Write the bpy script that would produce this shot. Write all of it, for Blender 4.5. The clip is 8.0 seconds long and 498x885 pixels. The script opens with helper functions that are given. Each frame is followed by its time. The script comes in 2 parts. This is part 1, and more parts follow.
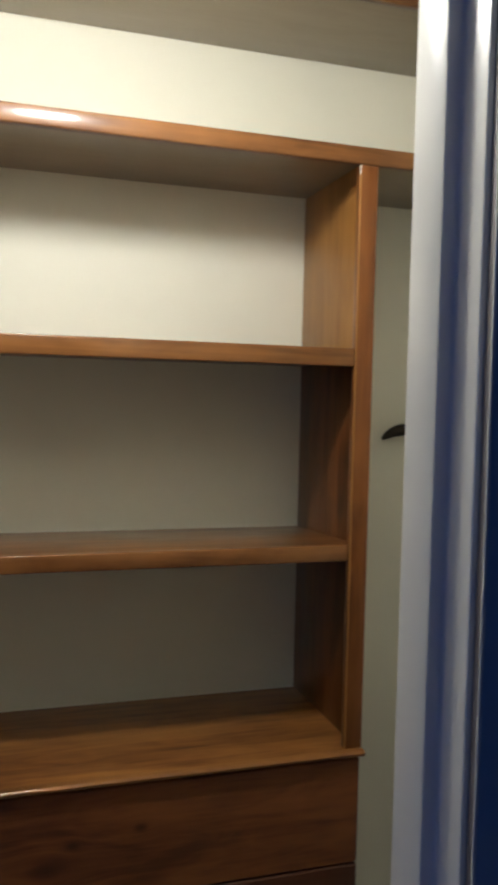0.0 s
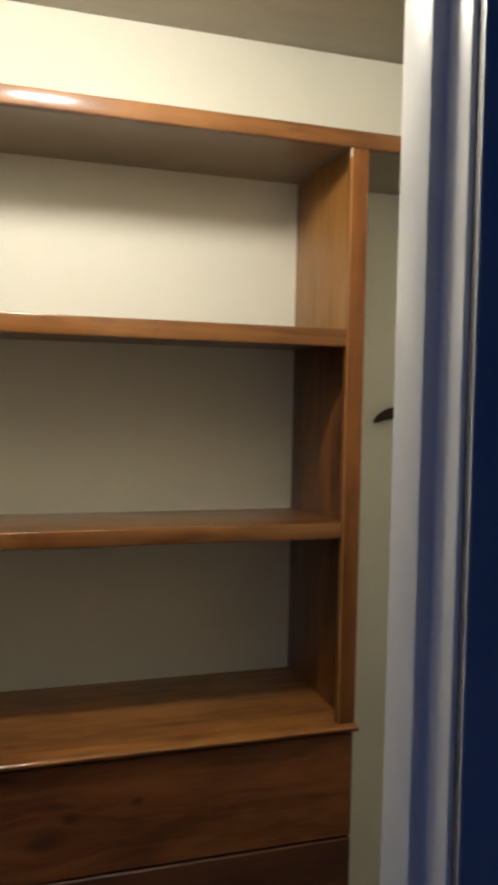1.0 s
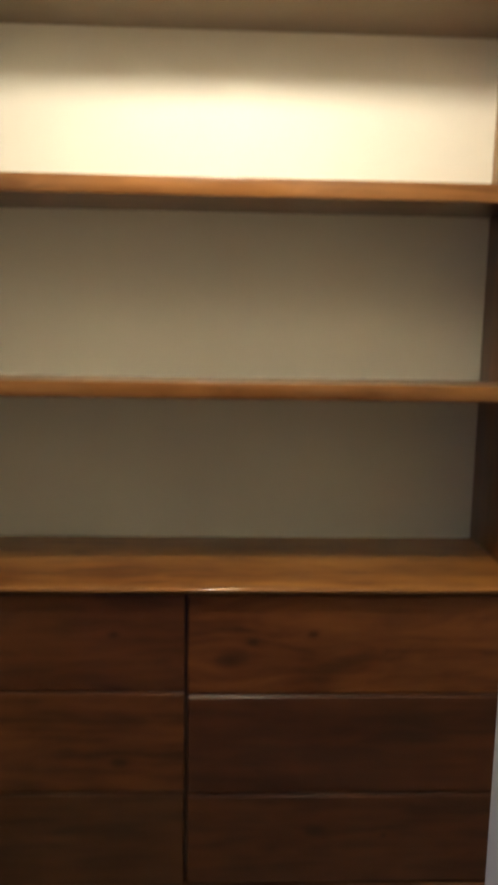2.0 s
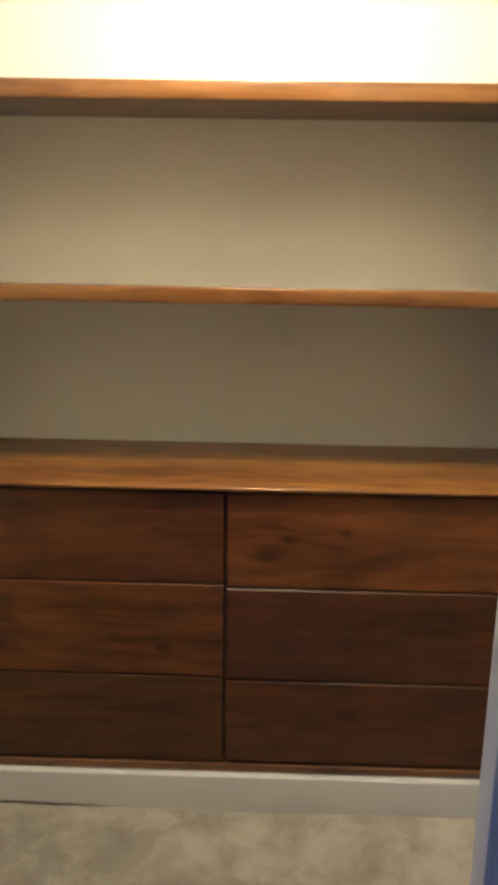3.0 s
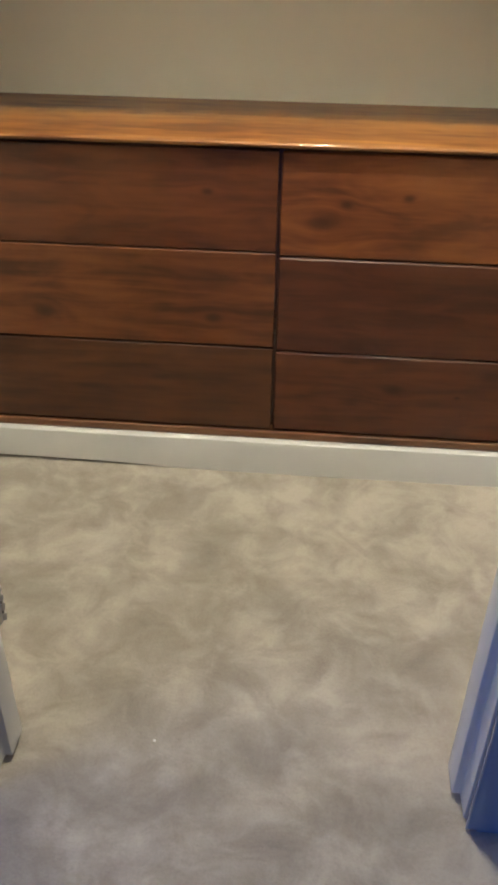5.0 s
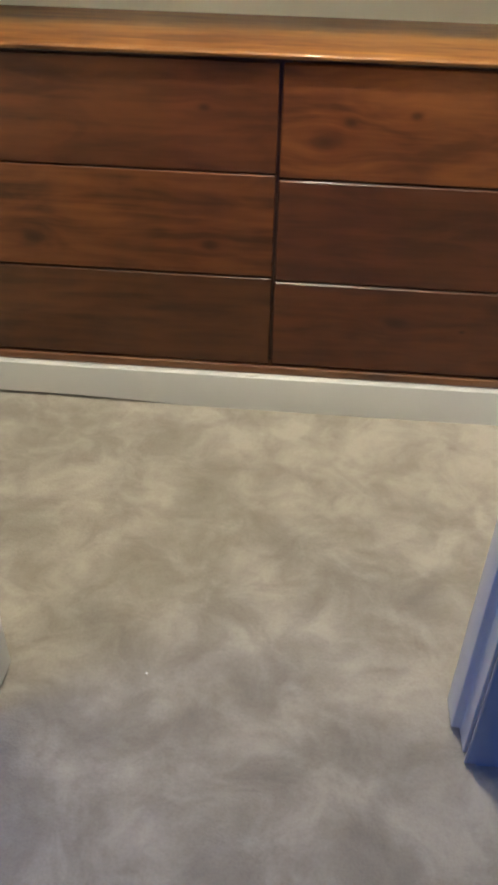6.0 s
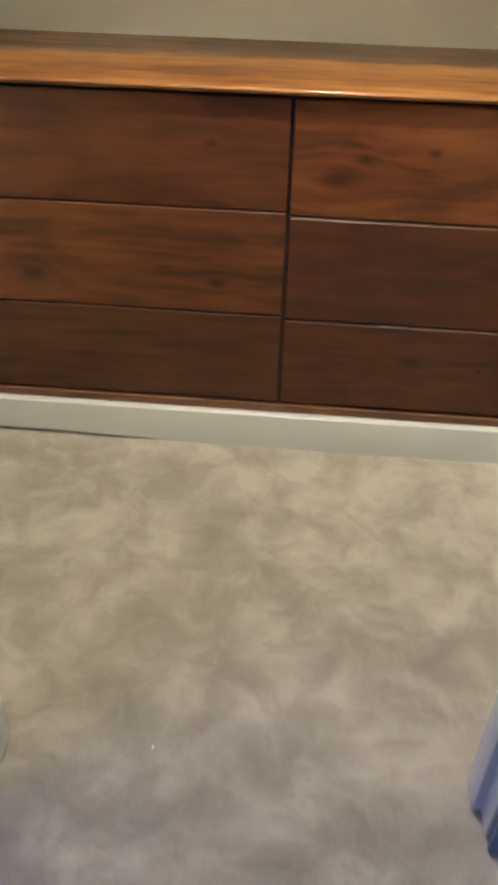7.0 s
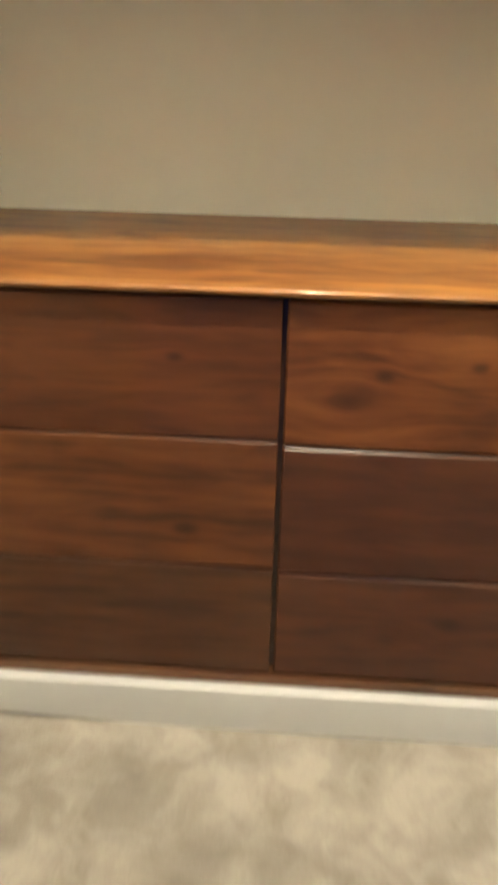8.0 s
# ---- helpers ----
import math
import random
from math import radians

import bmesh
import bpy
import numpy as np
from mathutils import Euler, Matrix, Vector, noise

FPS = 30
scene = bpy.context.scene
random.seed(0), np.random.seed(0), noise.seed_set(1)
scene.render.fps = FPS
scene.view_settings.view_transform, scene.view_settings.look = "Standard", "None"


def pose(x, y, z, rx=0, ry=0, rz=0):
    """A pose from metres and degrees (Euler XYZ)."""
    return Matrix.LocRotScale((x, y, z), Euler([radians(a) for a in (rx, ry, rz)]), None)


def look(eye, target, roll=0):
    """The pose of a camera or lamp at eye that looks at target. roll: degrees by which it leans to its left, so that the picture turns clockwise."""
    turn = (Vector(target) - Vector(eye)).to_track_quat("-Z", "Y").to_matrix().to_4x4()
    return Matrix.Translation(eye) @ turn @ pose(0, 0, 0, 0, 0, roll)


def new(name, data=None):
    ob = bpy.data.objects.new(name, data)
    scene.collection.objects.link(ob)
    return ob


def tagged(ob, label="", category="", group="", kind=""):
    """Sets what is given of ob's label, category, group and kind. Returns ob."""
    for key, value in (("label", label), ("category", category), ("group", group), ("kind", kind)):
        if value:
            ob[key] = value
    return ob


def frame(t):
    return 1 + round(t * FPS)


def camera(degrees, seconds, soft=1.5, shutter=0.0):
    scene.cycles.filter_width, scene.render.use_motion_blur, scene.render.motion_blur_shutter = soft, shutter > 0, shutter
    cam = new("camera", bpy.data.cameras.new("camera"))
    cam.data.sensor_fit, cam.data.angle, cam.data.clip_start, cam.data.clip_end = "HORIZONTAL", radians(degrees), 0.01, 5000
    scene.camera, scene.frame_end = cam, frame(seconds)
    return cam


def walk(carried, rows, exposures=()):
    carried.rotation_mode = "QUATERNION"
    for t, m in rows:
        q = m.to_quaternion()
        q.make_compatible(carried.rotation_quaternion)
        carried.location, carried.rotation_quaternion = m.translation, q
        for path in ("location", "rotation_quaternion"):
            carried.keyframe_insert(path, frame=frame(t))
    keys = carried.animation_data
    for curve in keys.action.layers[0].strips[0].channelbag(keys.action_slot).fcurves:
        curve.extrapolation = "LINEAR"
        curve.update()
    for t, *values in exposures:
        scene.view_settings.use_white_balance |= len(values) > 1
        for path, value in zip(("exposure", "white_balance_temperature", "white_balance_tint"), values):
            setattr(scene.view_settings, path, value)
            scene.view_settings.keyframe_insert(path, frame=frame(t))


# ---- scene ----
cam = camera(34.1, 8.0, soft=3.6, shutter=0.5)
PATH = [
    (0, (-0.001, -1.562, 1.589), (0.596, 0.345, 1.489), 1.3),
    (0.5, (-0.013, -1.584, 1.583), (0.689, 0.287, 1.505), 1.3),
    (1, (-0.009, -1.588, 1.546), (0.603, 0.314, 1.447), 1.1),
    (1.5, (0.032, -1.625, 1.493), (0.356, 0.345, 1.384), 0.7),
    (2, (0.055, -1.695, 1.438), (0.143, 0.278, 1.121), 1.0),
    (2.2, (0.077, -1.72, 1.415), (0.093, 0.243, 1.031), 1.0),
    (3.3, (0.091, -1.773, 1.386), (0.042, 0.126, 0.76), 1.1),
    (3.5, (0.087, -1.762, 1.363), (0.035, 0.081, 0.589), 1.5),
    (4, (0.095, -1.755, 1.315), (0.012, 0.019, 0.395), 1.6),
    (4.5, (0.076, -1.769, 1.311), (-0.044, -0.1, 0.215), 0.7),
    (5.8, (0.079, -1.754, 1.206), (-0.043, -0.119, 0.06), 1.4),
    (6, (0.079, -1.75, 1.197), (-0.035, -0.157, -0.006), 1.5),
    (6.5, (0.061, -1.743, 1.192), (-0.042, -0.155, -0.019), 1.8),
    (7, (0.049, -1.621, 1.255), (-0.065, -0.044, 0.03), 1.5),
    (7.5, (-0.01, -1.365, 1.252), (-0.065, 0.273, 0.107), 2.9),
    (8, (0.015, -1.081, 1.201), (-0.086, 0.665, 0.231), 1.1),
]
EXPOSURES = [(0.0, -0.24, 6150, 9), (1.0, -0.18, 6650, 10), (1.5, 0.04, 7000, 11), (2.0, 0.36, 7300, 13), (2.2, 0.54, 7350, 13), (3.3, 1.12, 7300, 12),
             (4.0, 1.56, 6950, 11), (4.5, 1.69, 6750, 11), (6.0, 1.66, 6500, 10), (6.5, 1.67, 6500, 10), (7.5, 1.79, 6900, 11), (8.0, 2.02, 7000, 11)]
walk(cam, [(t, look(eye, target, roll)) for t, eye, target, roll in PATH], EXPOSURES)

# ---- world and lights ----
LAMP = (0.09, -0.51, 2.235)
world = bpy.data.worlds.new("world")
scene.world = world
world.use_nodes = True
wn = world.node_tree.nodes
sky = wn.new("ShaderNodeTexSky")
sky.sky_type = "NISHITA"
sky.sun_disc = False
sky.sun_elevation = radians(4)
sky.sun_rotation = radians(200)
wn["Background"].inputs["Strength"].default_value = 0.10
world.node_tree.links.new(sky.outputs["Color"], wn["Background"].inputs["Color"])

window_light = bpy.data.lights.new("window_light", "AREA")
window_light.shape = "RECTANGLE"
window_light.size, window_light.size_y = 1.3, 1.2
window_light.energy = 6.6
window_light.color = (0.03, 0.22, 1.0)
window_ob = new("window_light", window_light)
window_ob.matrix_world = look((-1.86, -2.25, 1.4), (0.0, -1.9, 0.9))


# ---- materials ----
def material(name, rough=0.6, colour=(0.5, 0.5, 0.5)):
    m = bpy.data.materials.new(name)
    m.use_nodes = True
    b = m.node_tree.nodes["Principled BSDF"]
    b.inputs["Roughness"].default_value = rough
    b.inputs["Base Color"].default_value = (*colour, 1)
    return m, m.node_tree.nodes, m.node_tree.links, b


def node(nodes, kind, **values):
    n = nodes.new(kind)
    for key, value in values.items():
        n.inputs[key.replace("_", " ")].default_value = value
    return n


def maths(nodes, links, op, a, b=None):
    n = nodes.new("ShaderNodeMath")
    n.operation = op
    for i, v in enumerate((a, b)):
        if v is None:
            continue
        if isinstance(v, (int, float)):
            n.inputs[i].default_value = v
        else:
            links.new(v, n.inputs[i])
    return n.outputs[0]


def ramp(nodes, links, fac, stops):
    n = nodes.new("ShaderNodeValToRGB")
    while len(n.color_ramp.elements) < len(stops):
        n.color_ramp.elements.new(0.5)
    for e, (p, c) in zip(n.color_ramp.elements, stops):
        e.position, e.color = p, (*c, 1)
    links.new(fac, n.inputs["Fac"])
    return n.outputs["Color"]


def bump(nodes, links, height, target, strength, distance):
    n = node(nodes, "ShaderNodeBump", Strength=strength, Distance=distance)
    links.new(height, n.inputs["Height"])
    links.new(n.outputs["Normal"], target.inputs["Normal"])
    return n


def paint(name, colour, rough=0.55, mottling=0.04, grain=260.0, relief=0.12):
    """Rolled wall paint: faint blotches and an orange-peel relief."""
    m, nodes, links, b = material(name, rough)
    co = nodes.new("ShaderNodeTexCoord").outputs["Object"]
    big = node(nodes, "ShaderNodeTexNoise", Scale=2.3, Detail=4.0)
    fine = node(nodes, "ShaderNodeTexNoise", Scale=grain, Detail=2.0)
    links.new(co, big.inputs["Vector"])
    links.new(co, fine.inputs["Vector"])
    lo = tuple(c * (1 - mottling) for c in colour)
    hi = tuple(min(1, c * (1 + mottling)) for c in colour)
    links.new(ramp(nodes, links, big.outputs["Fac"], [(0.3, lo), (0.7, hi)]), b.inputs["Base Color"])
    links.new(maths(nodes, links, "MULTIPLY_ADD", big.outputs["Fac"], 0.15), b.inputs["Roughness"])
    b.inputs["Roughness"].links[0].from_node.inputs[2].default_value = rough - 0.07
    bump(nodes, links, fine.outputs["Fac"], b, relief, 0.0012)
    return m


def wood(name, dark, light, axis="X", knots=(), seed=0.0, rough=0.33, coat=0.9, contrast=1.0, spread=0.0, sheen=0.07):
    """Stained, varnished softwood with its grain along one axis. Knots: (x, z, radius) on a face turned to the room."""
    m, nodes, links, b = material(name, rough)
    co = nodes.new("ShaderNodeTexCoord").outputs["Object"]
    sep = nodes.new("ShaderNodeSeparateXYZ")
    links.new(co, sep.inputs[0])
    x, y, z = sep.outputs
    along, across = (x, z) if axis == "X" else (z, x)
    dark_sum, bulge = None, None
    for kx, kz, r in knots:
        dx, dz = maths(nodes, links, "SUBTRACT", x, kx), maths(nodes, links, "SUBTRACT", z, kz)
        dx = maths(nodes, links, "MULTIPLY", dx, 0.6)
        d2 = maths(nodes, links, "ADD", maths(nodes, links, "MULTIPLY", dx, dx), maths(nodes, links, "MULTIPLY", dz, dz))
        core = maths(nodes, links, "EXPONENT", maths(nodes, links, "MULTIPLY", d2, -1.0 / (r * r)))
        halo = maths(nodes, links, "EXPONENT", maths(nodes, links, "MULTIPLY", d2, -0.12 / (r * r)))
        push = maths(nodes, links, "MULTIPLY", halo, maths(nodes, links, "MULTIPLY", dz, -0.75))
        dark_sum = core if dark_sum is None else maths(nodes, links, "ADD", dark_sum, core)
        bulge = push if bulge is None else maths(nodes, links, "ADD", bulge, push)
    if bulge is not None:
        across = maths(nodes, links, "ADD", across, bulge)
    vec = nodes.new("ShaderNodeCombineXYZ")
    links.new(maths(nodes, links, "ADD", along, seed), vec.inputs[0])
    links.new(maths(nodes, links, "ADD", across, seed * 0.37), vec.inputs[1])
    links.new(y, vec.inputs[2])

    def stretched(sx, sy, sz, scale, detail, distortion=0.0):
        mp = nodes.new("ShaderNodeMapping")
        mp.inputs["Scale"].default_value = (sx, sy, sz)
        links.new(vec.outputs[0], mp.inputs["Vector"])
        n = node(nodes, "ShaderNodeTexNoise", Scale=scale, Detail=detail, Distortion=distortion)
        links.new(mp.outputs[0], n.inputs["Vector"])
        return n.outputs["Fac"]

    broad = stretched(0.9, 6.0, 6.0, 1.6, 3.0, 0.6)
    bands = stretched(1.1, 22.0, 22.0, 1.5, 5.0, 1.1)
    fibre = stretched(6.0, 260.0, 260.0, 1.6, 3.0)
    streak = stretched(2.2, 75.0, 75.0, 1.5, 4.0, 0.5)
    figure = stretched(2.8, 12.0, 12.0, 1.7, 2.5, 1.4)
    blotch = stretched(3.0, 5.0, 5.0, 1.7, 3.0)
    t = maths(nodes, links, "ADD", maths(nodes, links, "MULTIPLY", broad, 0.28), maths(nodes, links, "MULTIPLY", bands, 0.24 * contrast))
    t = maths(nodes, links, "ADD", t, maths(nodes, links, "ADD", maths(nodes, links, "MULTIPLY", fibre, 0.04), maths(nodes, links, "MULTIPLY", streak, 0.05)))
    t = maths(nodes, links, "ADD", t, maths(nodes, links, "ADD", maths(nodes, links, "MULTIPLY", blotch, 0.24), maths(nodes, links, "MULTIPLY", figure, 0.25)))
    if dark_sum is not None:
        t = maths(nodes, links, "SUBTRACT", t, maths(nodes, links, "MULTIPLY", dark_sum, 0.17))
    mid = tuple((a * 0.45 + c * 0.55) for a, c in zip(dark, light))
    deep = tuple(a * 0.62 for a in dark)
    links.new(ramp(nodes, links, t, [(0.36 - spread, deep), (0.47 - spread, dark), (0.58, mid), (0.71 + spread, light)]), b.inputs["Base Color"])
    r = maths(nodes, links, "MULTIPLY", blotch, 0.22)
    links.new(maths(nodes, links, "ADD", r, rough - 0.11), b.inputs["Roughness"])
    b.inputs["Specular IOR Level"].default_value = 0.22
    b.inputs["Coat Weight"].default_value = coat
    b.inputs["Coat Roughness"].default_value = sheen
    height = maths(nodes, links, "ADD", maths(nodes, links, "MULTIPLY", fibre, 0.5), bands)
    bump(nodes, links, height, b, 0.16, 0.0016)
    return m


WALL = paint("closet_wall_paint", (0.73, 0.712, 0.61), 0.6)
CEILING = paint("ceiling_paint", (0.66, 0.645, 0.60), 0.8, grain=120.0, relief=0.3)
ROOM_WALL = paint("room_wall_paint", (0.27, 0.345, 0.43), 0.6)
TRIM = paint("trim_gloss_paint", (0.54, 0.535, 0.50), 0.3, 0.02, 90.0, 0.05)

BASE = paint("baseboard_paint", (0.60, 0.60, 0.575), 0.32, 0.03, 90.0, 0.05)

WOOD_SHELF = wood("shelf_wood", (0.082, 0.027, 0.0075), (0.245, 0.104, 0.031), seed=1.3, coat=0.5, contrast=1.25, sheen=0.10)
WOOD_TOP = wood("worktop_wood", (0.130, 0.0435, 0.0105), (0.322, 0.138, 0.0340), seed=7.1, rough=0.6, coat=0.5, contrast=1.1, sheen=0.035)
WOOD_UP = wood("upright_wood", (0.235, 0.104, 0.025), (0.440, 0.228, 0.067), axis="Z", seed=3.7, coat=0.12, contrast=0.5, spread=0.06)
WOOD_PALE = wood("pale_board", (0.23, 0.180, 0.120), (0.31, 0.25, 0.175), seed=4.4, coat=0.25, contrast=0.4, spread=0.12)
# redder than the upper upright, and darkened in colour for the shaded bays
WOOD_LOW_SHADED = wood("shaded_upright_wood", (0.065, 0.021, 0.0065), (0.20, 0.074, 0.0215), axis="Z", seed=8.2, coat=0.3)
WOOD_STILE = wood("stile_wood", (0.094, 0.028, 0.0070), (0.228, 0.080, 0.0195), axis="Z", seed=6.9, coat=0.4)
WOOD_CARCASS = wood("carcass_wood", (0.03, 0.010, 0.005), (0.07, 0.026, 0.010), axis="X", seed=5.5)

m, nodes, links, b = material("carpet_pile", 0.95)
co = nodes.new("ShaderNodeTexCoord").outputs["Object"]
warp = node(nodes, "ShaderNodeTexNoise", Scale=5.0, Detail=2.0)
links.new(co, warp.inputs["Vector"])
off = nodes.new("ShaderNodeVectorMath")
off.operation = "MULTIPLY_ADD"
links.new(warp.outputs["Color"], off.inputs[0])
off.inputs[1].default_value = (0.16, 0.16, 0.0)
links.new(co, off.inputs[2])
nap = node(nodes, "ShaderNodeTexNoise", Scale=8.5, Detail=5.0, Roughness=0.58, Distortion=0.35)
turned = nodes.new("ShaderNodeMapping")
turned.inputs["Rotation"].default_value = (0, 0, radians(38))
turned.inputs["Scale"].default_value = (0.45, 1.25, 1.0)
links.new(off.outputs[0], turned.inputs["Vector"])
strokes = node(nodes, "ShaderNodeTexNoise", Scale=17.0, Detail=4.0, Roughness=0.55)
links.new(turned.outputs[0], strokes.inputs["Vector"])
brushed = node(nodes, "ShaderNodeTexNoise", Scale=10.5, Detail=3.0, Roughness=0.5, Distortion=0.7)
links.new(off.outputs[0], brushed.inputs["Vector"])
edge_of = nodes.new("ShaderNodeMapRange")
edge_of.interpolation_type = "SMOOTHSTEP"
edge_of.inputs["From Min"].default_value, edge_of.inputs["From Max"].default_value = 0.44, 0.58
links.new(brushed.outputs["Fac"], edge_of.inputs["Value"])
nap2 = node(nodes, "ShaderNodeTexNoise", Scale=2.6, Detail=3.0)
tuft = node(nodes, "ShaderNodeTexNoise", Scale=210.0, Detail=3.0)
twist = node(nodes, "ShaderNodeTexNoise", Scale=330.0, Detail=2.0)
tuft_shadow = node(nodes, "ShaderNodeTexNoise", Scale=150.0, Detail=3.0, Roughness=0.7)
links.new(off.outputs[0], nap.inputs["Vector"])
for n in (nap2, tuft, twist, tuft_shadow):
    links.new(co, n.inputs["Vector"])
mix = maths(nodes, links, "ADD", maths(nodes, links, "ADD", maths(nodes, links, "MULTIPLY", nap.outputs["Fac"], 0.50), maths(nodes, links, "MULTIPLY", strokes.outputs["Fac"], 0.12)), maths(nodes, links, "MULTIPLY", nap2.outputs["Fac"], 0.24))
mix = maths(nodes, links, "ADD", mix, maths(nodes, links, "MULTIPLY_ADD", edge_of.outputs[0], 0.034))
mix.node.inputs[1].links[0].from_node.inputs[2].default_value = -0.017
mix = maths(nodes, links, "ADD", mix, maths(nodes, links, "MULTIPLY", tuft.outputs["Fac"], 0.07))
links.new(ramp(nodes, links, mix, [(0.33, (0.208, 0.181, 0.145)), (0.42, (0.266, 0.236, 0.191)), (0.48, (0.326, 0.291, 0.238)), (0.56, (0.407, 0.368, 0.305))]), b.inputs["Base Color"])
# small shadows between the tufts, painted into the colour as dark specks
shadow_dab = maths(nodes, links, "MULTIPLY", maths(nodes, links, "MAXIMUM", maths(nodes, links, "SUBTRACT", tuft_shadow.outputs["Fac"], 0.47), 0.0), -0.4)
shade = nodes.new("ShaderNodeHueSaturation")
links.new(b.inputs["Base Color"].links[0].from_socket, shade.inputs["Color"])
links.new(maths(nodes, links, "ADD", shadow_dab, 1.0), shade.inputs["Value"])
links.new(shade.outputs["Color"], b.inputs["Base Color"])
b.inputs["Sheen Weight"].default_value = 0.25
b.inputs["Sheen Roughness"].default_value = 0.6
bump(nodes, links, maths(nodes, links, "ADD", twist.outputs["Fac"], tuft.outputs["Fac"]), b, 0.25, 0.004)
CARPET = m

m, nodes, links, b = material("bronze", 0.42, (0.045, 0.036, 0.028))
b.inputs["Metallic"].default_value = 0.8
BRONZE = m
m, nodes, links, b = material("brushed_steel", 0.35, (0.42, 0.40, 0.37))
b.inputs["Metallic"].default_value = 1.0
STEEL = m
m, nodes, links, b = material("seal_rubber", 0.6, (0.11, 0.10, 0.105))
RUBBER = m
m, nodes, links, b = material("white_plastic", 0.4, (0.75, 0.74, 0.70))
PLASTIC = m
m, nodes, links, b = material("lit_diffuser", 0.5, (0.9, 0.88, 0.84))
b.inputs["Emission Color"].default_value = (1.0, 0.95, 0.86, 1)
b.inputs["Emission Strength"].default_value = 205.0
LIT = m
m, nodes, links, b = material("window_glass", 0.02, (1, 1, 1))
b.inputs["Transmission Weight"].default_value = 1.0
GLASS = m


# ---- building helpers ----
def box(bm, x0, x1, y0, y1, z0, z1, bevel=0.0, segments=2):
    verts = [bm.verts.new((x, y, z)) for x in (x0, x1) for y in (y0, y1) for z in (z0, z1)]
    faces = [bm.faces.new([verts[i] for i in f]) for f in ((0, 1, 3, 2), (4, 6, 7, 5), (0, 4, 5, 1), (2, 3, 7, 6), (0, 2, 6, 4), (1, 5, 7, 3))]
    if bevel:
        edges = list({e for f in faces for e in f.edges})
        bmesh.ops.bevel(bm, geom=edges, offset=bevel, segments=segments, profile=0.5, affect="EDGES")


def link_mesh(name, bm, mat, parent=None, smooth=True):
    bmesh.ops.recalc_face_normals(bm, faces=bm.faces)
    me = bpy.data.meshes.new(name)
    bm.to_mesh(me)
    bm.free()
    me.materials.append(mat)
    if smooth:
        for p in me.polygons:
            p.use_smooth = True
        me.set_sharp_from_angle(angle=radians(32))
    ob = new(name, me)
    if parent is not None:
        ob.parent = parent
    return ob


def part(name, bm, mat, parent, label=""):
    return tagged(link_mesh(name, bm, mat, parent), label)


def boxed(name, dims, mat, parent=None, bevel=0.0, label="", segments=2):
    bm = bmesh.new()
    box(bm, *dims, bevel=bevel, segments=segments)
    return part(name, bm, mat, parent, label)


def structure(name, boxes, mat, label, category, bevel=0.0):
    bm = bmesh.new()
    for d in boxes:
        box(bm, *d, bevel=bevel)
    return tagged(link_mesh(name, bm, mat), label, category, kind="structure")


def extrude_profile(bm, points, z0, z1):
    """A closed outline in plan, drawn up from z0 to z1."""
    low = [bm.verts.new((x, y, z0)) for x, y in points]
    high = [bm.verts.new((x, y, z1)) for x, y in points]
    n = len(points)
    for i in range(n):
        j = (i + 1) % n
        bm.faces.new((low[i], low[j], high[j], high[i]))
    bm.faces.new(low[::-1])
    bm.faces.new(high)


def tube(bm, path, radius, sides=10):
    """A round bar along a path; radius may differ from point to point."""
    rings = []
    for i, p in enumerate(path):
        a, c = Vector(path[max(i - 1, 0)]), Vector(path[min(i + 1, len(path) - 1)])
        way = (c - a).normalized()
        side = way.orthogonal().normalized()
        up = way.cross(side)
        r = radius[i] if isinstance(radius, (list, tuple)) else radius
        rings.append([bm.verts.new(Vector(p) + r * (math.cos(k * math.tau / sides) * side + math.sin(k * math.tau / sides) * up)) for k in range(sides)])
    for r0, r1 in zip(rings, rings[1:]):
        off = min(range(sides), key=lambda o: (r0[0].co - r1[o].co).length)
        for k in range(sides):
            bm.faces.new((r0[k], r0[(k + 1) % sides], r1[(k + 1 + off) % sides], r1[(k + off) % sides]))
    bm.faces.new(rings[0][::-1])
    bm.faces.new(rings[-1])


def empty(name, at, label, category, group=""):
    """The Empty at the base of a thing; its parts are built in place."""
    e = new(name)
    e.location = at
    return tagged(e, label, category, group)


def settle(thing):
    """Parts were built in world places: keep them there under the thing's own origin."""
    bpy.context.view_layer.update()
    for o in thing.children:
        o.matrix_parent_inverse = thing.matrix_world.inverted()


# ---- structure ----
CEIL = 2.66
BACK = 0.392
LEFT, RIGHT = -0.79, 1.30
IN_Y, OUT_Y = -0.866, -0.984
HEAD = 2.06
JL, JR = -0.413, 0.3858
RX0, RX1, RY = -1.9, 2.1, -4.1

bm = bmesh.new()
NX, NY = 150, 170
gx0, gx1, gy0, gy1 = RX0, RX1, RY, BACK
grid = []
for j in range(NY + 1):
    row = []
    for i in range(NX + 1):
        x, y = gx0 + (gx1 - gx0) * i / NX, gy0 + (gy1 - gy0) * j / NY
        h = 0.0030 * noise.noise((x * 6, y * 6, 0.3)) + 0.0020 * noise.noise((x * 17, y * 17, 2.1))
        row.append(bm.verts.new((x, y, h - 0.002)))
    grid.append(row)
for j in range(NY):
    for i in range(NX):
        if grid[j][i].co.y > IN_Y and not LEFT - 0.03 < grid[j][i].co.x < RIGHT + 0.03:
            continue
        bm.faces.new((grid[j][i], grid[j][i + 1], grid[j + 1][i + 1], grid[j + 1][i]))
bmesh.ops.delete(bm, geom=[v for v in bm.verts if not v.link_faces], context="VERTS")
floor = tagged(link_mesh("floor", bm, CARPET), "beige cut-pile carpet with brushed footmarks", "carpet", kind="structure")
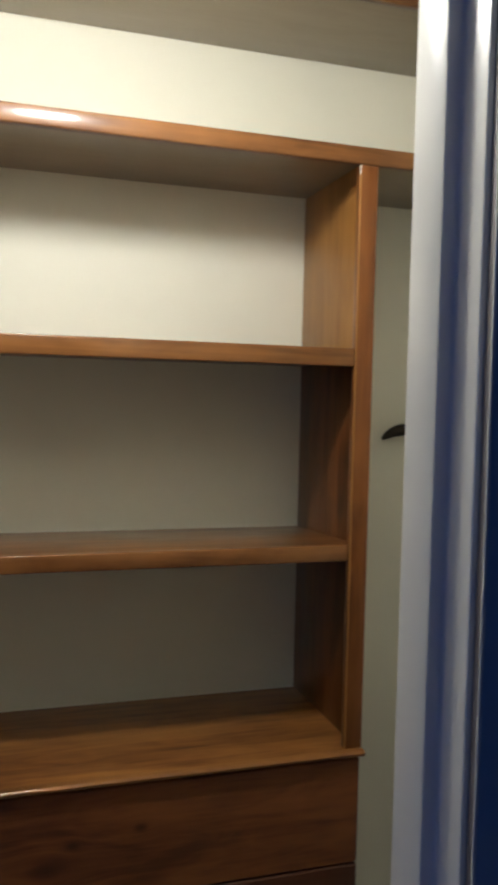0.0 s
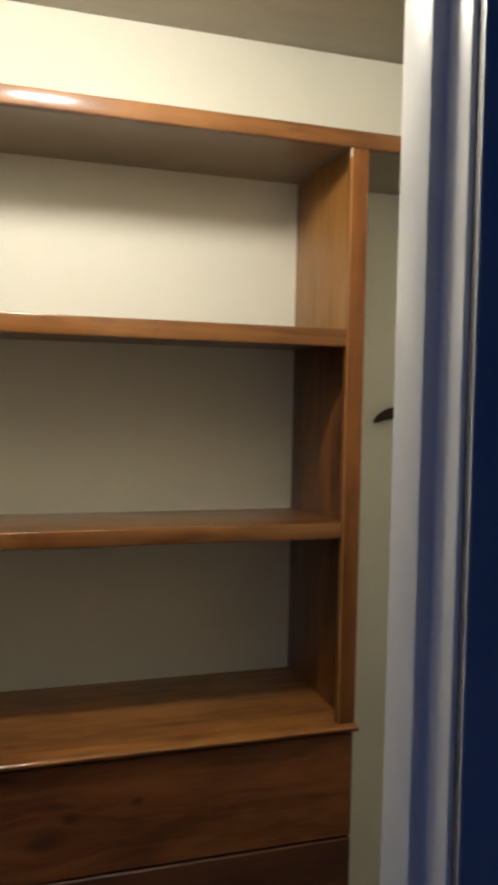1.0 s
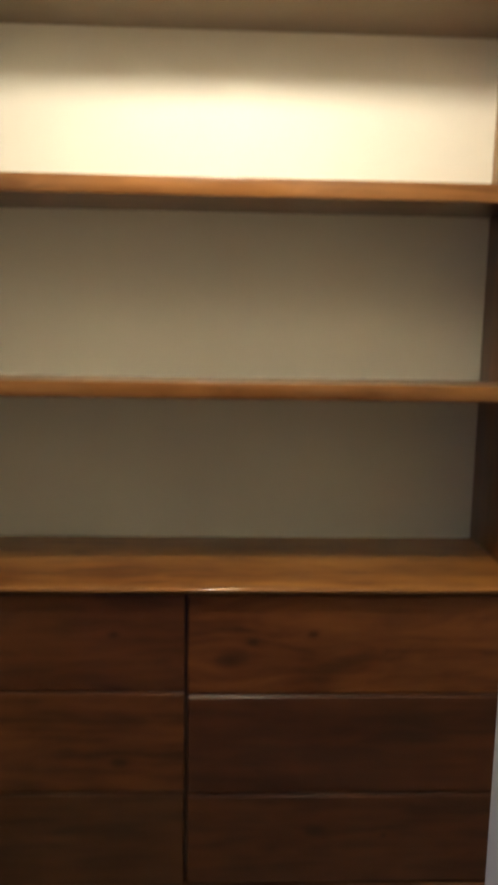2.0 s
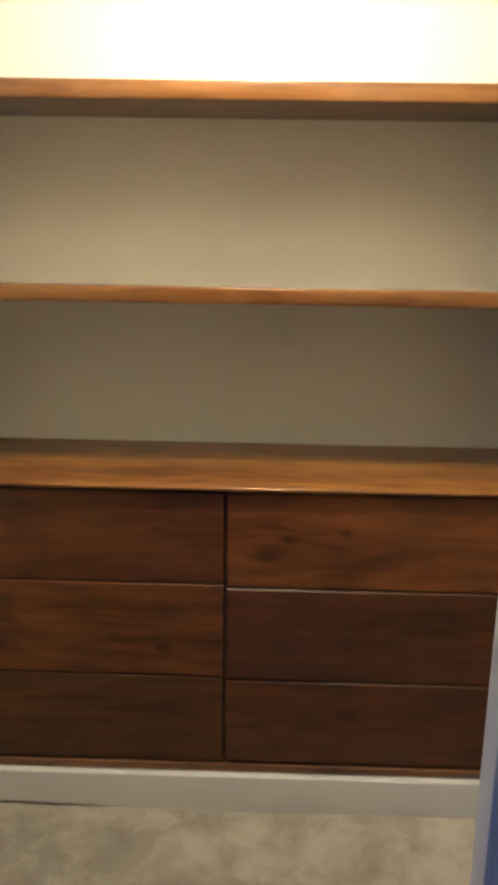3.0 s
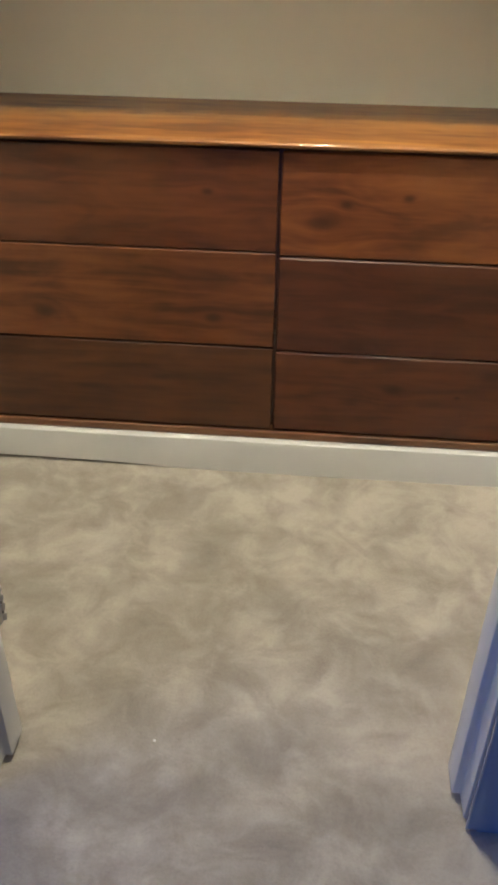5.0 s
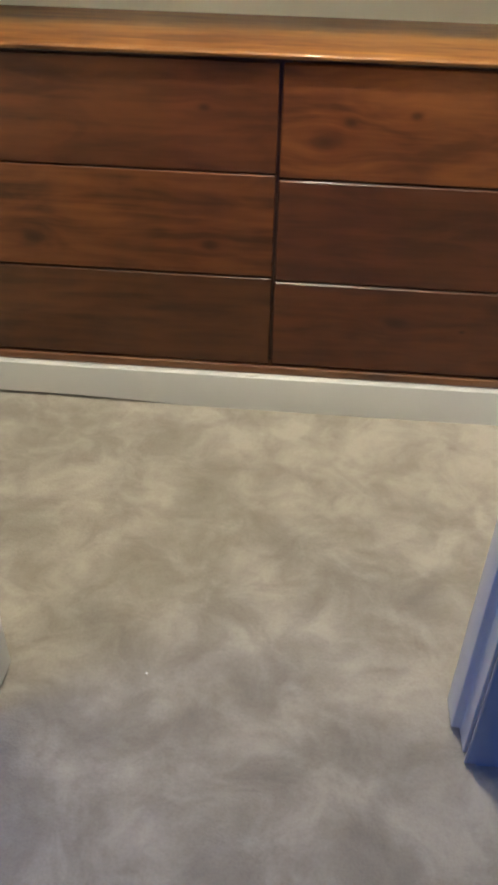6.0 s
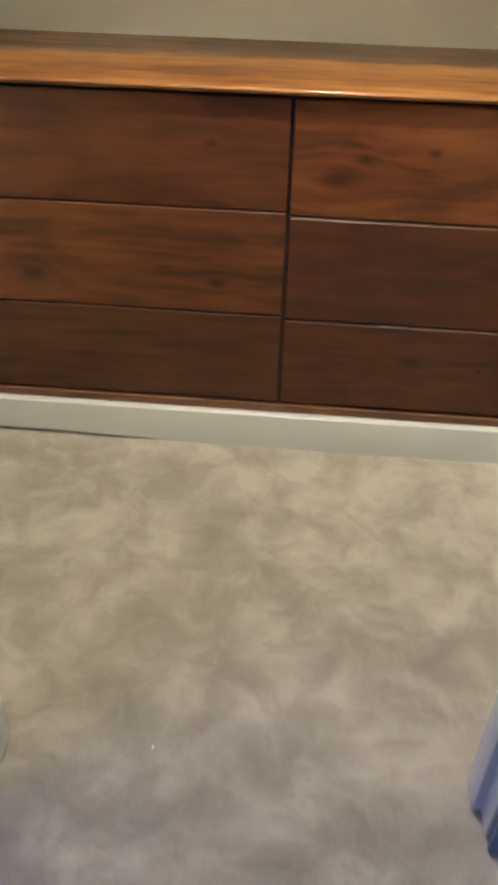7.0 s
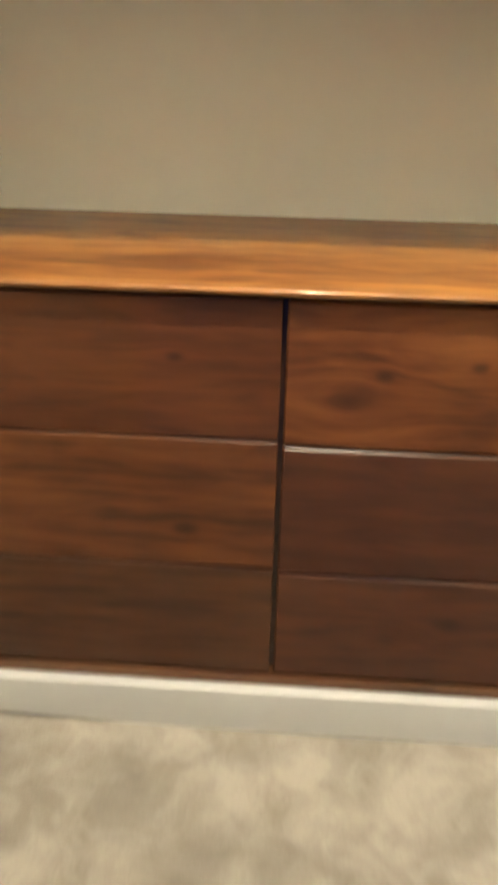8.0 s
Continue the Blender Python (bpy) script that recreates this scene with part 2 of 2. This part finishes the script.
structure("subfloor", [(RX0 - 0.1, RX1 + 0.1, RY - 0.1, IN_Y, -0.12, -0.02), (LEFT - 0.1, RIGHT + 0.1, IN_Y, BACK + 0.1, -0.12, -0.02)], CEILING, "plain floor slab under the carpet", "floor")
structure("ceiling", [(RX0 - 0.1, RX1 + 0.1, RY - 0.1, IN_Y, CEIL, CEIL + 0.1), (LEFT - 0.1, RIGHT + 0.1, IN_Y, BACK + 0.1, CEIL, CEIL + 0.1)], CEILING, "off-white matt painted ceiling", "ceiling")
structure("wall_north", [(LEFT - 0.1, RIGHT + 0.1, BACK, BACK + 0.1, -0.02, CEIL)], WALL, "off-white painted closet back wall", "wall")
structure("wall_west", [(LEFT - 0.1, LEFT, IN_Y, BACK, -0.02, CEIL)], WALL, "off-white painted closet side wall", "wall")
structure("wall_east", [(RIGHT, RIGHT + 0.1, IN_Y, BACK, -0.02, CEIL)], WALL, "off-white painted closet side wall", "wall")
for skin, y0, y1, coat_paint, words in (("wall_door_closet_side", -0.92, IN_Y, WALL, "off-white painted closet wall round the doorway"),
                                        ("wall_door_room_side", OUT_Y, -0.92, ROOM_WALL, "navy painted wall with the closet doorway")):
    structure(skin, [(RX0, JL - 0.02, y0, y1, -0.02, CEIL), (JR + 0.02, RX1, y0, y1, -0.02, CEIL), (JL - 0.02, JR + 0.02, y0, y1, HEAD + 0.02, CEIL)],
              coat_paint, words, "wall")
# plaster lapped over the frame's edge on the room side
structure("wall_door_return", [(JL - 0.02, JL - 0.0034, OUT_Y - 0.0006, OUT_Y + 0.0010, 0.004, HEAD + 0.02), (JR + 0.0034, JR + 0.02, OUT_Y - 0.0006, OUT_Y + 0.0010, 0.004, HEAD + 0.02)],
          ROOM_WALL, "navy painted plaster lapping the door frame", "wall")
structure("wall_room_east", [(RX1, RX1 + 0.1, RY, IN_Y, -0.02, CEIL)], ROOM_WALL, "navy painted room wall", "wall")
structure("wall_south", [(RX0 - 0.1, RX1 + 0.1, RY - 0.1, RY, -0.02, CEIL)], ROOM_WALL, "navy painted room wall", "wall")
WY0, WY1, WZ0, WZ1 = -2.95, -1.55, 0.75, 2.0
structure("wall_room_west", [(RX0 - 0.1, RX0, RY, WY0, -0.02, CEIL), (RX0 - 0.1, RX0, WY1, IN_Y, -0.02, CEIL),
                             (RX0 - 0.1, RX0, WY0, WY1, -0.02, WZ0), (RX0 - 0.1, RX0, WY0, WY1, WZ1, CEIL)], ROOM_WALL, "navy painted wall with a window", "wall")
window = empty("window_1", (RX0, WY0, WZ0), "white framed window letting in dusk light", "window")
window["kind"] = "structure"
bm = bmesh.new()
for d in ((RX0 - 0.08, RX0 - 0.03, WY0, WY0 + 0.05, WZ0, WZ1), (RX0 - 0.08, RX0 - 0.03, WY1 - 0.05, WY1, WZ0, WZ1),
          (RX0 - 0.08, RX0 - 0.03, WY0 + 0.05, WY1 - 0.05, WZ0, WZ0 + 0.05), (RX0 - 0.08, RX0 - 0.03, WY0 + 0.05, WY1 - 0.05, WZ1 - 0.05, WZ1)):
    box(bm, *d, bevel=0.004)
part("window_frame", bm, TRIM, window)
pane = boxed("pane", (RX0 - 0.058, RX0 - 0.053, WY0 + 0.05, WY1 - 0.05, WZ0 + 0.05, WZ1 - 0.05), GLASS, window)
pane.visible_shadow = False
settle(window)

# door frame: rebated jambs, the stop on the closet side
def jamb(name, edge, side, label):
    frame_part = empty(name, (edge, OUT_Y, 0), label, "door frame")
    frame_part["kind"] = "structure"
    s = side
    bm = bmesh.new()
    # a seal groove runs up the reveal, close to the room side
    extrude_profile(bm, [(edge, OUT_Y - 0.001), (edge, -0.9830), (edge + s * 0.001, -0.9820), (edge + s * 0.014, -0.9816), (edge + s * 0.014, -0.9662), (edge + s * 0.001, -0.9658), (edge, -0.9648),
                         (edge, IN_Y + 0.001), (edge + s * 0.0195, IN_Y + 0.001), (edge + s * 0.0195, OUT_Y + 0.0012), (edge + s * 0.003, OUT_Y + 0.0012), (edge + s * 0.003, OUT_Y - 0.001)], 0.004, HEAD)
    part("jamb_board", bm, TRIM, frame_part)
    xs = sorted((edge + s * 0.0045, edge + s * 0.0138))
    boxed("seal", (*xs, -0.9814, -0.9664, 0.006, HEAD - 0.002), RUBBER, frame_part, 0.0015, "dark brown rubber seal strip")
    bm = bmesh.new()
    x1, x0 = edge, edge - s * 0.0160
    y0, y1, r = -0.9258, -0.8695, 0.003
    extrude_profile(bm, [(x1 - s * 0.0003, y0 - 0.0040), (x1 - s * 0.0010, y0 - 0.0018), (x1 - s * 0.0026, y0 - 0.0005), (x1 - s * 0.0050, y0), (x0 + s * r, y0), (x0 + s * r * 0.3, y0 + r * 0.3), (x0, y0 + r), (x0, y1 - r),
                         (x0 + s * r * 0.3, y1 - r * 0.3), (x0 + s * r, y1), (x1 - s * 0.0003, y1)], 0.012, HEAD - 0.001)
    part("door_stop", bm, TRIM, frame_part)
    settle(frame_part)
    return frame_part


jamb("door_jamb", JR, 1, "white gloss painted rebated door jamb")
jamb("door_jamb", JL, -1, "white gloss painted rebated door jamb with hinge")
structure("door_head", [(JL, JR, OUT_Y + 0.002, IN_Y - 0.002, HEAD, HEAD + 0.0195), (JL + 0.0163, JR - 0.0163, -0.9258, -0.8695, HEAD - 0.0160, HEAD - 0.0004)], TRIM, "white gloss painted door head", "door frame")

# baseboard below the drawers
bm = bmesh.new()
ys = [(-0.020, -0.004), (-0.020, 0.0925), (-0.0195, 0.0948), (-0.0180, 0.0960), (-0.0155, 0.0965), (0.03, 0.0965), (0.03, -0.004)]
stations = [(LEFT, 0.010), (-0.50, 0.008), (-0.34, 0.004), (-0.25, -0.002), (0.757, -0.002)]
n = len(ys)
for x, lift in stations:
    for y, z in ys:
        bm.verts.new((x, y, z if z > 0.01 else lift))
bm.verts.ensure_lookup_table()
for k in range(len(stations) - 1):
    for i in range(n):
        bm.faces.new((bm.verts[k * n + i], bm.verts[k * n + (i + 1) % n], bm.verts[(k + 1) * n + (i + 1) % n], bm.verts[(k + 1) * n + i]))
bm.faces.new([bm.verts[i] for i in range(n)][::-1])
bm.faces.new([bm.verts[(len(stations) - 1) * n + i] for i in range(n)])
tagged(link_mesh("baseboard", bm, BASE), "white painted baseboard under the drawer unit", "baseboard", kind="structure")

# ---- drawer unit ----
END = 0.757
dresser = empty("drawer_unit", (0, 0.2, 0), "built-in dark-stained wooden drawer unit with six handleless drawers", "dresser")
boxed("side_panel", (END - 0.012, END, 0.0205, BACK - 0.002, 0.0975, 0.8370), WOOD_CARCASS, dresser, 0.0015)
boxed("side_panel", (LEFT + 0.002, LEFT + 0.035, 0.004, BACK - 0.002, 0.0975, 0.8370), WOOD_CARCASS, dresser, 0.0015)
boxed("divider", (-0.02, 0.02, 0.022, BACK - 0.002, 0.126, 0.8370), WOOD_CARCASS, dresser, 0.0015)
boxed("base_rail", (LEFT + 0.036, END - 0.0125, -0.003, 0.06, 0.0975, 0.1205), wood("rail_wood", (0.095, 0.036, 0.014), (0.235, 0.100, 0.040), seed=9.2), dresser, 0.003, segments=1)
boxed("top_rail", (LEFT + 0.036, END - 0.013, 0.024, 0.06, 0.80, 0.8370), WOOD_CARCASS, dresser, 0.0015)


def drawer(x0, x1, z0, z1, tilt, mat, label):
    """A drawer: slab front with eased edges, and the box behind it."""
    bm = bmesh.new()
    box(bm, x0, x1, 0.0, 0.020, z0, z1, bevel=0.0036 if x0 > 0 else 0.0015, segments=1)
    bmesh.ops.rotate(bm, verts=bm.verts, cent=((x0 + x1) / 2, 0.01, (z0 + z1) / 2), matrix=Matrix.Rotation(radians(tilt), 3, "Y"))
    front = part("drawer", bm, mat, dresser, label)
    bm = bmesh.new()
    bx0, bx1, bz0, bz1 = x0 + 0.03, x1 - 0.03, z0 + 0.02, z1 - 0.03
    for d in ((bx0, bx0 + 0.012, 0.0205, 0.36, bz0, bz1), (bx1 - 0.012, bx1, 0.0205, 0.36, bz0, bz1),
              (bx0 + 0.012, bx1 - 0.012, 0.35, 0.36, bz0, bz1), (bx0 + 0.012, bx1 - 0.012, 0.0205, 0.35, bz0 + 0.01, bz0 + 0.016)):
        box(bm, *d)
    part("drawer_box", bm, WOOD_CARCASS, front)


RX_0, RX_1, LX_0, LX_1 = 0.0035, END - 0.002, LEFT + 0.037, -0.0035
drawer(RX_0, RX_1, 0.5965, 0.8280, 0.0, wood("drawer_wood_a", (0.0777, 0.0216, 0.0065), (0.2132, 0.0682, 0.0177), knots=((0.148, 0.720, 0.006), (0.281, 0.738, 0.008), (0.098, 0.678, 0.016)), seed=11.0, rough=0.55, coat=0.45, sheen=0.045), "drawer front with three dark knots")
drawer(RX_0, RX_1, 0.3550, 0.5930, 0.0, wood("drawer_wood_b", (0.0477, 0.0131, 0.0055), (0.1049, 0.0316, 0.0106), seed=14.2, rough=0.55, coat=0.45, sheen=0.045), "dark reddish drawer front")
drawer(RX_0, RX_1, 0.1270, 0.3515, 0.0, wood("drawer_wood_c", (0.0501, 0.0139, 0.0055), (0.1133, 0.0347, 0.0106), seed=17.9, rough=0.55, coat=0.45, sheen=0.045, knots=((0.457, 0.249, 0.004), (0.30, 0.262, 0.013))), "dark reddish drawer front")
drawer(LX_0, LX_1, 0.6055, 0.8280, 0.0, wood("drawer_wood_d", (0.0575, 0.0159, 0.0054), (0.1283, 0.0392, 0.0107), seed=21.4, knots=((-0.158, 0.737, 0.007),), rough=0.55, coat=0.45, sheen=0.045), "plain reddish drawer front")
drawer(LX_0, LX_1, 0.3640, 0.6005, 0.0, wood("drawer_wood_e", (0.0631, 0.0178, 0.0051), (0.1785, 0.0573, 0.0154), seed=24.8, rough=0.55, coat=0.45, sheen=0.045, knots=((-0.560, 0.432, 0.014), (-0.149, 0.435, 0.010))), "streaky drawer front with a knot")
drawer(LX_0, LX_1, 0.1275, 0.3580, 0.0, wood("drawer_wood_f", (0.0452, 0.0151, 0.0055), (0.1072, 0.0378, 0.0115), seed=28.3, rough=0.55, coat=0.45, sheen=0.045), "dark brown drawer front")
settle(dresser)

# worktop: one board with a rounded nosing
worktop = empty("worktop", (0, 0.2, 0.8375), "varnished orange-brown wooden worktop on the drawer unit", "worktop")
boxed("top_board", (LEFT + 0.002, END, 0.0005, BACK - 0.002, 0.8375, 0.8498), WOOD_TOP, worktop, 0.0015)
bm = bmesh.new()
outline = [(0.0, 0.850), (-0.0164, 0.850), (-0.0174, 0.8497), (-0.0206, 0.8466), (-0.0210, 0.8457), (-0.0207, 0.8445), (-0.0187, 0.8406), (-0.0165, 0.8388), (-0.0120, 0.8376), (0.0, 0.8376)]
steps = 60
rows_made = []
for k in range(steps + 1):
    x = LEFT + 0.002 + (END + 0.001 - LEFT - 0.002) * k / steps
    wave = [0.0, 0, 0.0, 0.0, 0.0004, 0.0012, 0.0024, 0.0020, 0.0, 0.0]
    rows_made.append([bm.verts.new((x, y + (0.6 * w * noise.noise((x * 9, 4.2, 0))), z + w * noise.noise((x * 14, 0.7, i)))) for i, ((y, z), w) in enumerate(zip(outline, wave))])
for r0, r1 in zip(rows_made, rows_made[1:]):
    for a in range(len(outline)):
        c = (a + 1) % len(outline)
        bm.faces.new((r0[a], r0[c], r1[c], r1[a]))
bm.faces.new(rows_made[0])
bm.faces.new(rows_made[-1][::-1])
part("nosing", bm, WOOD_TOP, worktop)
settle(worktop)

# ---- open shelving on the worktop ----
shelving = empty("shelving", (0, 0.2, 0.85), "varnished wooden open shelves on the drawer unit", "shelving")
# upright split at the shelf: the lower wood's colour includes its bay's shade
boxed("upright", (0.7455, 0.757, 0.0195, BACK - 0.002, 0.8508, 1.699), WOOD_LOW_SHADED, shelving, 0.0015, "red-brown upright panel, darkened for the shade of the lower bays")
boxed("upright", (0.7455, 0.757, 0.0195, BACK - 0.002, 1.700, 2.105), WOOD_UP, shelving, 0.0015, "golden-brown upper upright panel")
# small white strip added as the glint at the top of the stile's groove
boxed("filler_bead", (0.7150, 0.7178, -0.0032, 0.001, 2.064, 2.0835), PLASTIC, shelving, 0.0008, "white strip standing in for a highlight on the stile")
boxed("stile", (0.717, 0.757, -0.002, 0.019, 0.8508, 2.0840), WOOD_STILE, shelving, 0.0025)
bm = bmesh.new()
tube(bm, [(0.7172, -0.0012, 0.8512), (0.7172, -0.0012, 2.0835)], 0.0022, 8)
part("edge_bead", bm, WOOD_UP, shelving, "thin golden bead along the stile")
boxed("upright", (LEFT + 0.001, LEFT + 0.018, 0.0195, BACK - 0.002, 0.8508, 2.105), WOOD_LOW_SHADED, shelving, 0.0015)


def shelf(z0, z1, y0, sag):
    """A board that drops by sag towards the wall, with a deeper lip along its front."""
    board = boxed("shelf_board", (LEFT + 0.019, 0.7450, y0 + 0.0185, BACK - 0.002, z1 - 0.019, z1), WOOD_SHELF, shelving, 0.001)
    for v in board.data.vertices:
        v.co.z -= sag * (v.co.y - y0) / (BACK - y0)
    boxed("shelf_lip", (LEFT + 0.019, 0.7165, y0, y0 + 0.018, z0, z1 + 0.0008), WOOD_SHELF, board, 0.003, segments=3)


shelf(1.668, 1.705, 0.003, 0.004)
shelf(1.256, 1.290, 0.003, 0.018)
settle(shelving)
top_shelf = empty("top_shelf", (0, 0.2, 2.0845), "long varnished wooden top shelf across the closet", "shelf")
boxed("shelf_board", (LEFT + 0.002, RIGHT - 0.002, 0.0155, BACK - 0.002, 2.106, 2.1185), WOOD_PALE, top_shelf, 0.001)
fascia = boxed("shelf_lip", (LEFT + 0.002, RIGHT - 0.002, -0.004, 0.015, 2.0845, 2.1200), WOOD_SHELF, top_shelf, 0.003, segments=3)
for v in fascia.data.vertices:
    if v.co.y < 0.003:
        v.co.y -= 0.0019 * (v.co.z - 2.0845) / 0.0355
settle(top_shelf)

upper_shelf = empty("upper_shelf", (0, 0.2, 2.447), "shallow pale wooden shelf close under the closet ceiling", "shelf")
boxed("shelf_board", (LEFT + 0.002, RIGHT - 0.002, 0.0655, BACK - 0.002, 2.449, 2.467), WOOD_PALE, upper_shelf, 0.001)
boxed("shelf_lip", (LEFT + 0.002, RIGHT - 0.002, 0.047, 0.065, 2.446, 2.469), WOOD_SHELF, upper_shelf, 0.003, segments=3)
settle(upper_shelf)

# ---- coat hook on the back wall ----
hook = empty("coat_hook", (1.05, BACK, 1.50), "dark bronze coat hook screwed to the closet wall", "coat hook")
boxed("backplate", (1.062, 1.092, BACK - 0.006, BACK - 0.0005, 1.470, 1.570), BRONZE, hook, 0.002)
bm = bmesh.new()
tube(bm, [(1.077, BACK - 0.005, 1.527), (1.070, BACK - 0.022, 1.528), (1.045, BACK - 0.031, 1.526), (1.012, BACK - 0.033, 1.523), (0.992, BACK - 0.033, 1.517), (0.976, BACK - 0.033, 1.508), (0.966, BACK - 0.033, 1.500)],
     [0.013, 0.013, 0.0155, 0.0155, 0.0125, 0.009, 0.004])
part("arm", bm, BRONZE, hook)
settle(hook)

# ---- hinge on the door jamb ----
hinge = empty("door_hinge", (JL + 0.022, IN_Y, 0.284), "small steel door hinge on the white jamb", "hinge")
HX, HY = -0.398, -0.848
boxed("leaf", (JL + 0.0100, HX + 0.001, IN_Y + 0.0005, IN_Y + 0.003, 0.274, 0.345), STEEL, hinge, 0.0006)
for z0, z1 in ((0.274, 0.288), (0.296, 0.310), (0.318, 0.330), (0.336, 0.345)):
    bm = bmesh.new()
    tube(bm, [(HX, HY, z0), (HX, HY, z1)], 0.0065, 14)
    part("knuckle", bm, STEEL, hinge)
boxed("plate", (HX - 0.006, HX + 0.002, IN_Y + 0.0032, HY - 0.003, 0.274, 0.345), STEEL, hinge, 0.0006)
bm = bmesh.new()
tube(bm, [(HX, HY, 0.271), (HX, HY, 0.348)], 0.0035, 10)
part("pin", bm, BRONZE, hinge)
settle(hinge)

# ---- ceiling lamp ----
lamp = empty("ceiling_lamp", (LAMP[0], LAMP[1], CEIL), "lit oblong opal glass lamp on a stem from the closet ceiling", "lamp")
bm = bmesh.new()
tube(bm, [(LAMP[0], LAMP[1], CEIL - 0.001), (LAMP[0], LAMP[1], CEIL - 0.012), (LAMP[0], LAMP[1], CEIL - 0.022)], [0.05, 0.048, 0.02], 24)
part("base_plate", bm, PLASTIC, lamp)
bm = bmesh.new()
tube(bm, [(LAMP[0], LAMP[1], CEIL - 0.021), (LAMP[0], LAMP[1], LAMP[2] + 0.065)], 0.007, 14)
part("stem", bm, STEEL, lamp)
bm = bmesh.new()
tube(bm, [(LAMP[0], LAMP[1], LAMP[2] + 0.065), (LAMP[0], LAMP[1], LAMP[2] + 0.058), (LAMP[0], LAMP[1], LAMP[2] + 0.046)], [0.010, 0.018, 0.020], 20)
part("collar", bm, STEEL, lamp)
bm = bmesh.new()
bmesh.ops.create_uvsphere(bm, u_segments=32, v_segments=16, radius=1.0)
for v in bm.verts:  # squared-off ends
    v.co = Vector([math.copysign(abs(c) ** 0.6, c) for c in v.co])
bmesh.ops.scale(bm, verts=bm.verts, vec=(0.078, 0.034, 0.052))
bmesh.ops.translate(bm, verts=bm.verts, vec=LAMP)
part("diffuser", bm, LIT, lamp, "lit opal glass diffuser")
settle(lamp)

# ---- a crumb on the carpet ----
bm = bmesh.new()
bmesh.ops.create_icosphere(bm, subdivisions=1, radius=0.0022)
for v in bm.verts:
    v.co = Vector((v.co.x * 1.3, v.co.y, v.co.z * 0.6)) + Vector((-0.155, -0.865, 0.0022))
    v.co += 0.0005 * noise.noise_vector(v.co * 900)
tagged(link_mesh("paint_chip", bm, PLASTIC), "tiny white paint chip lying on the carpet", "paint chip")
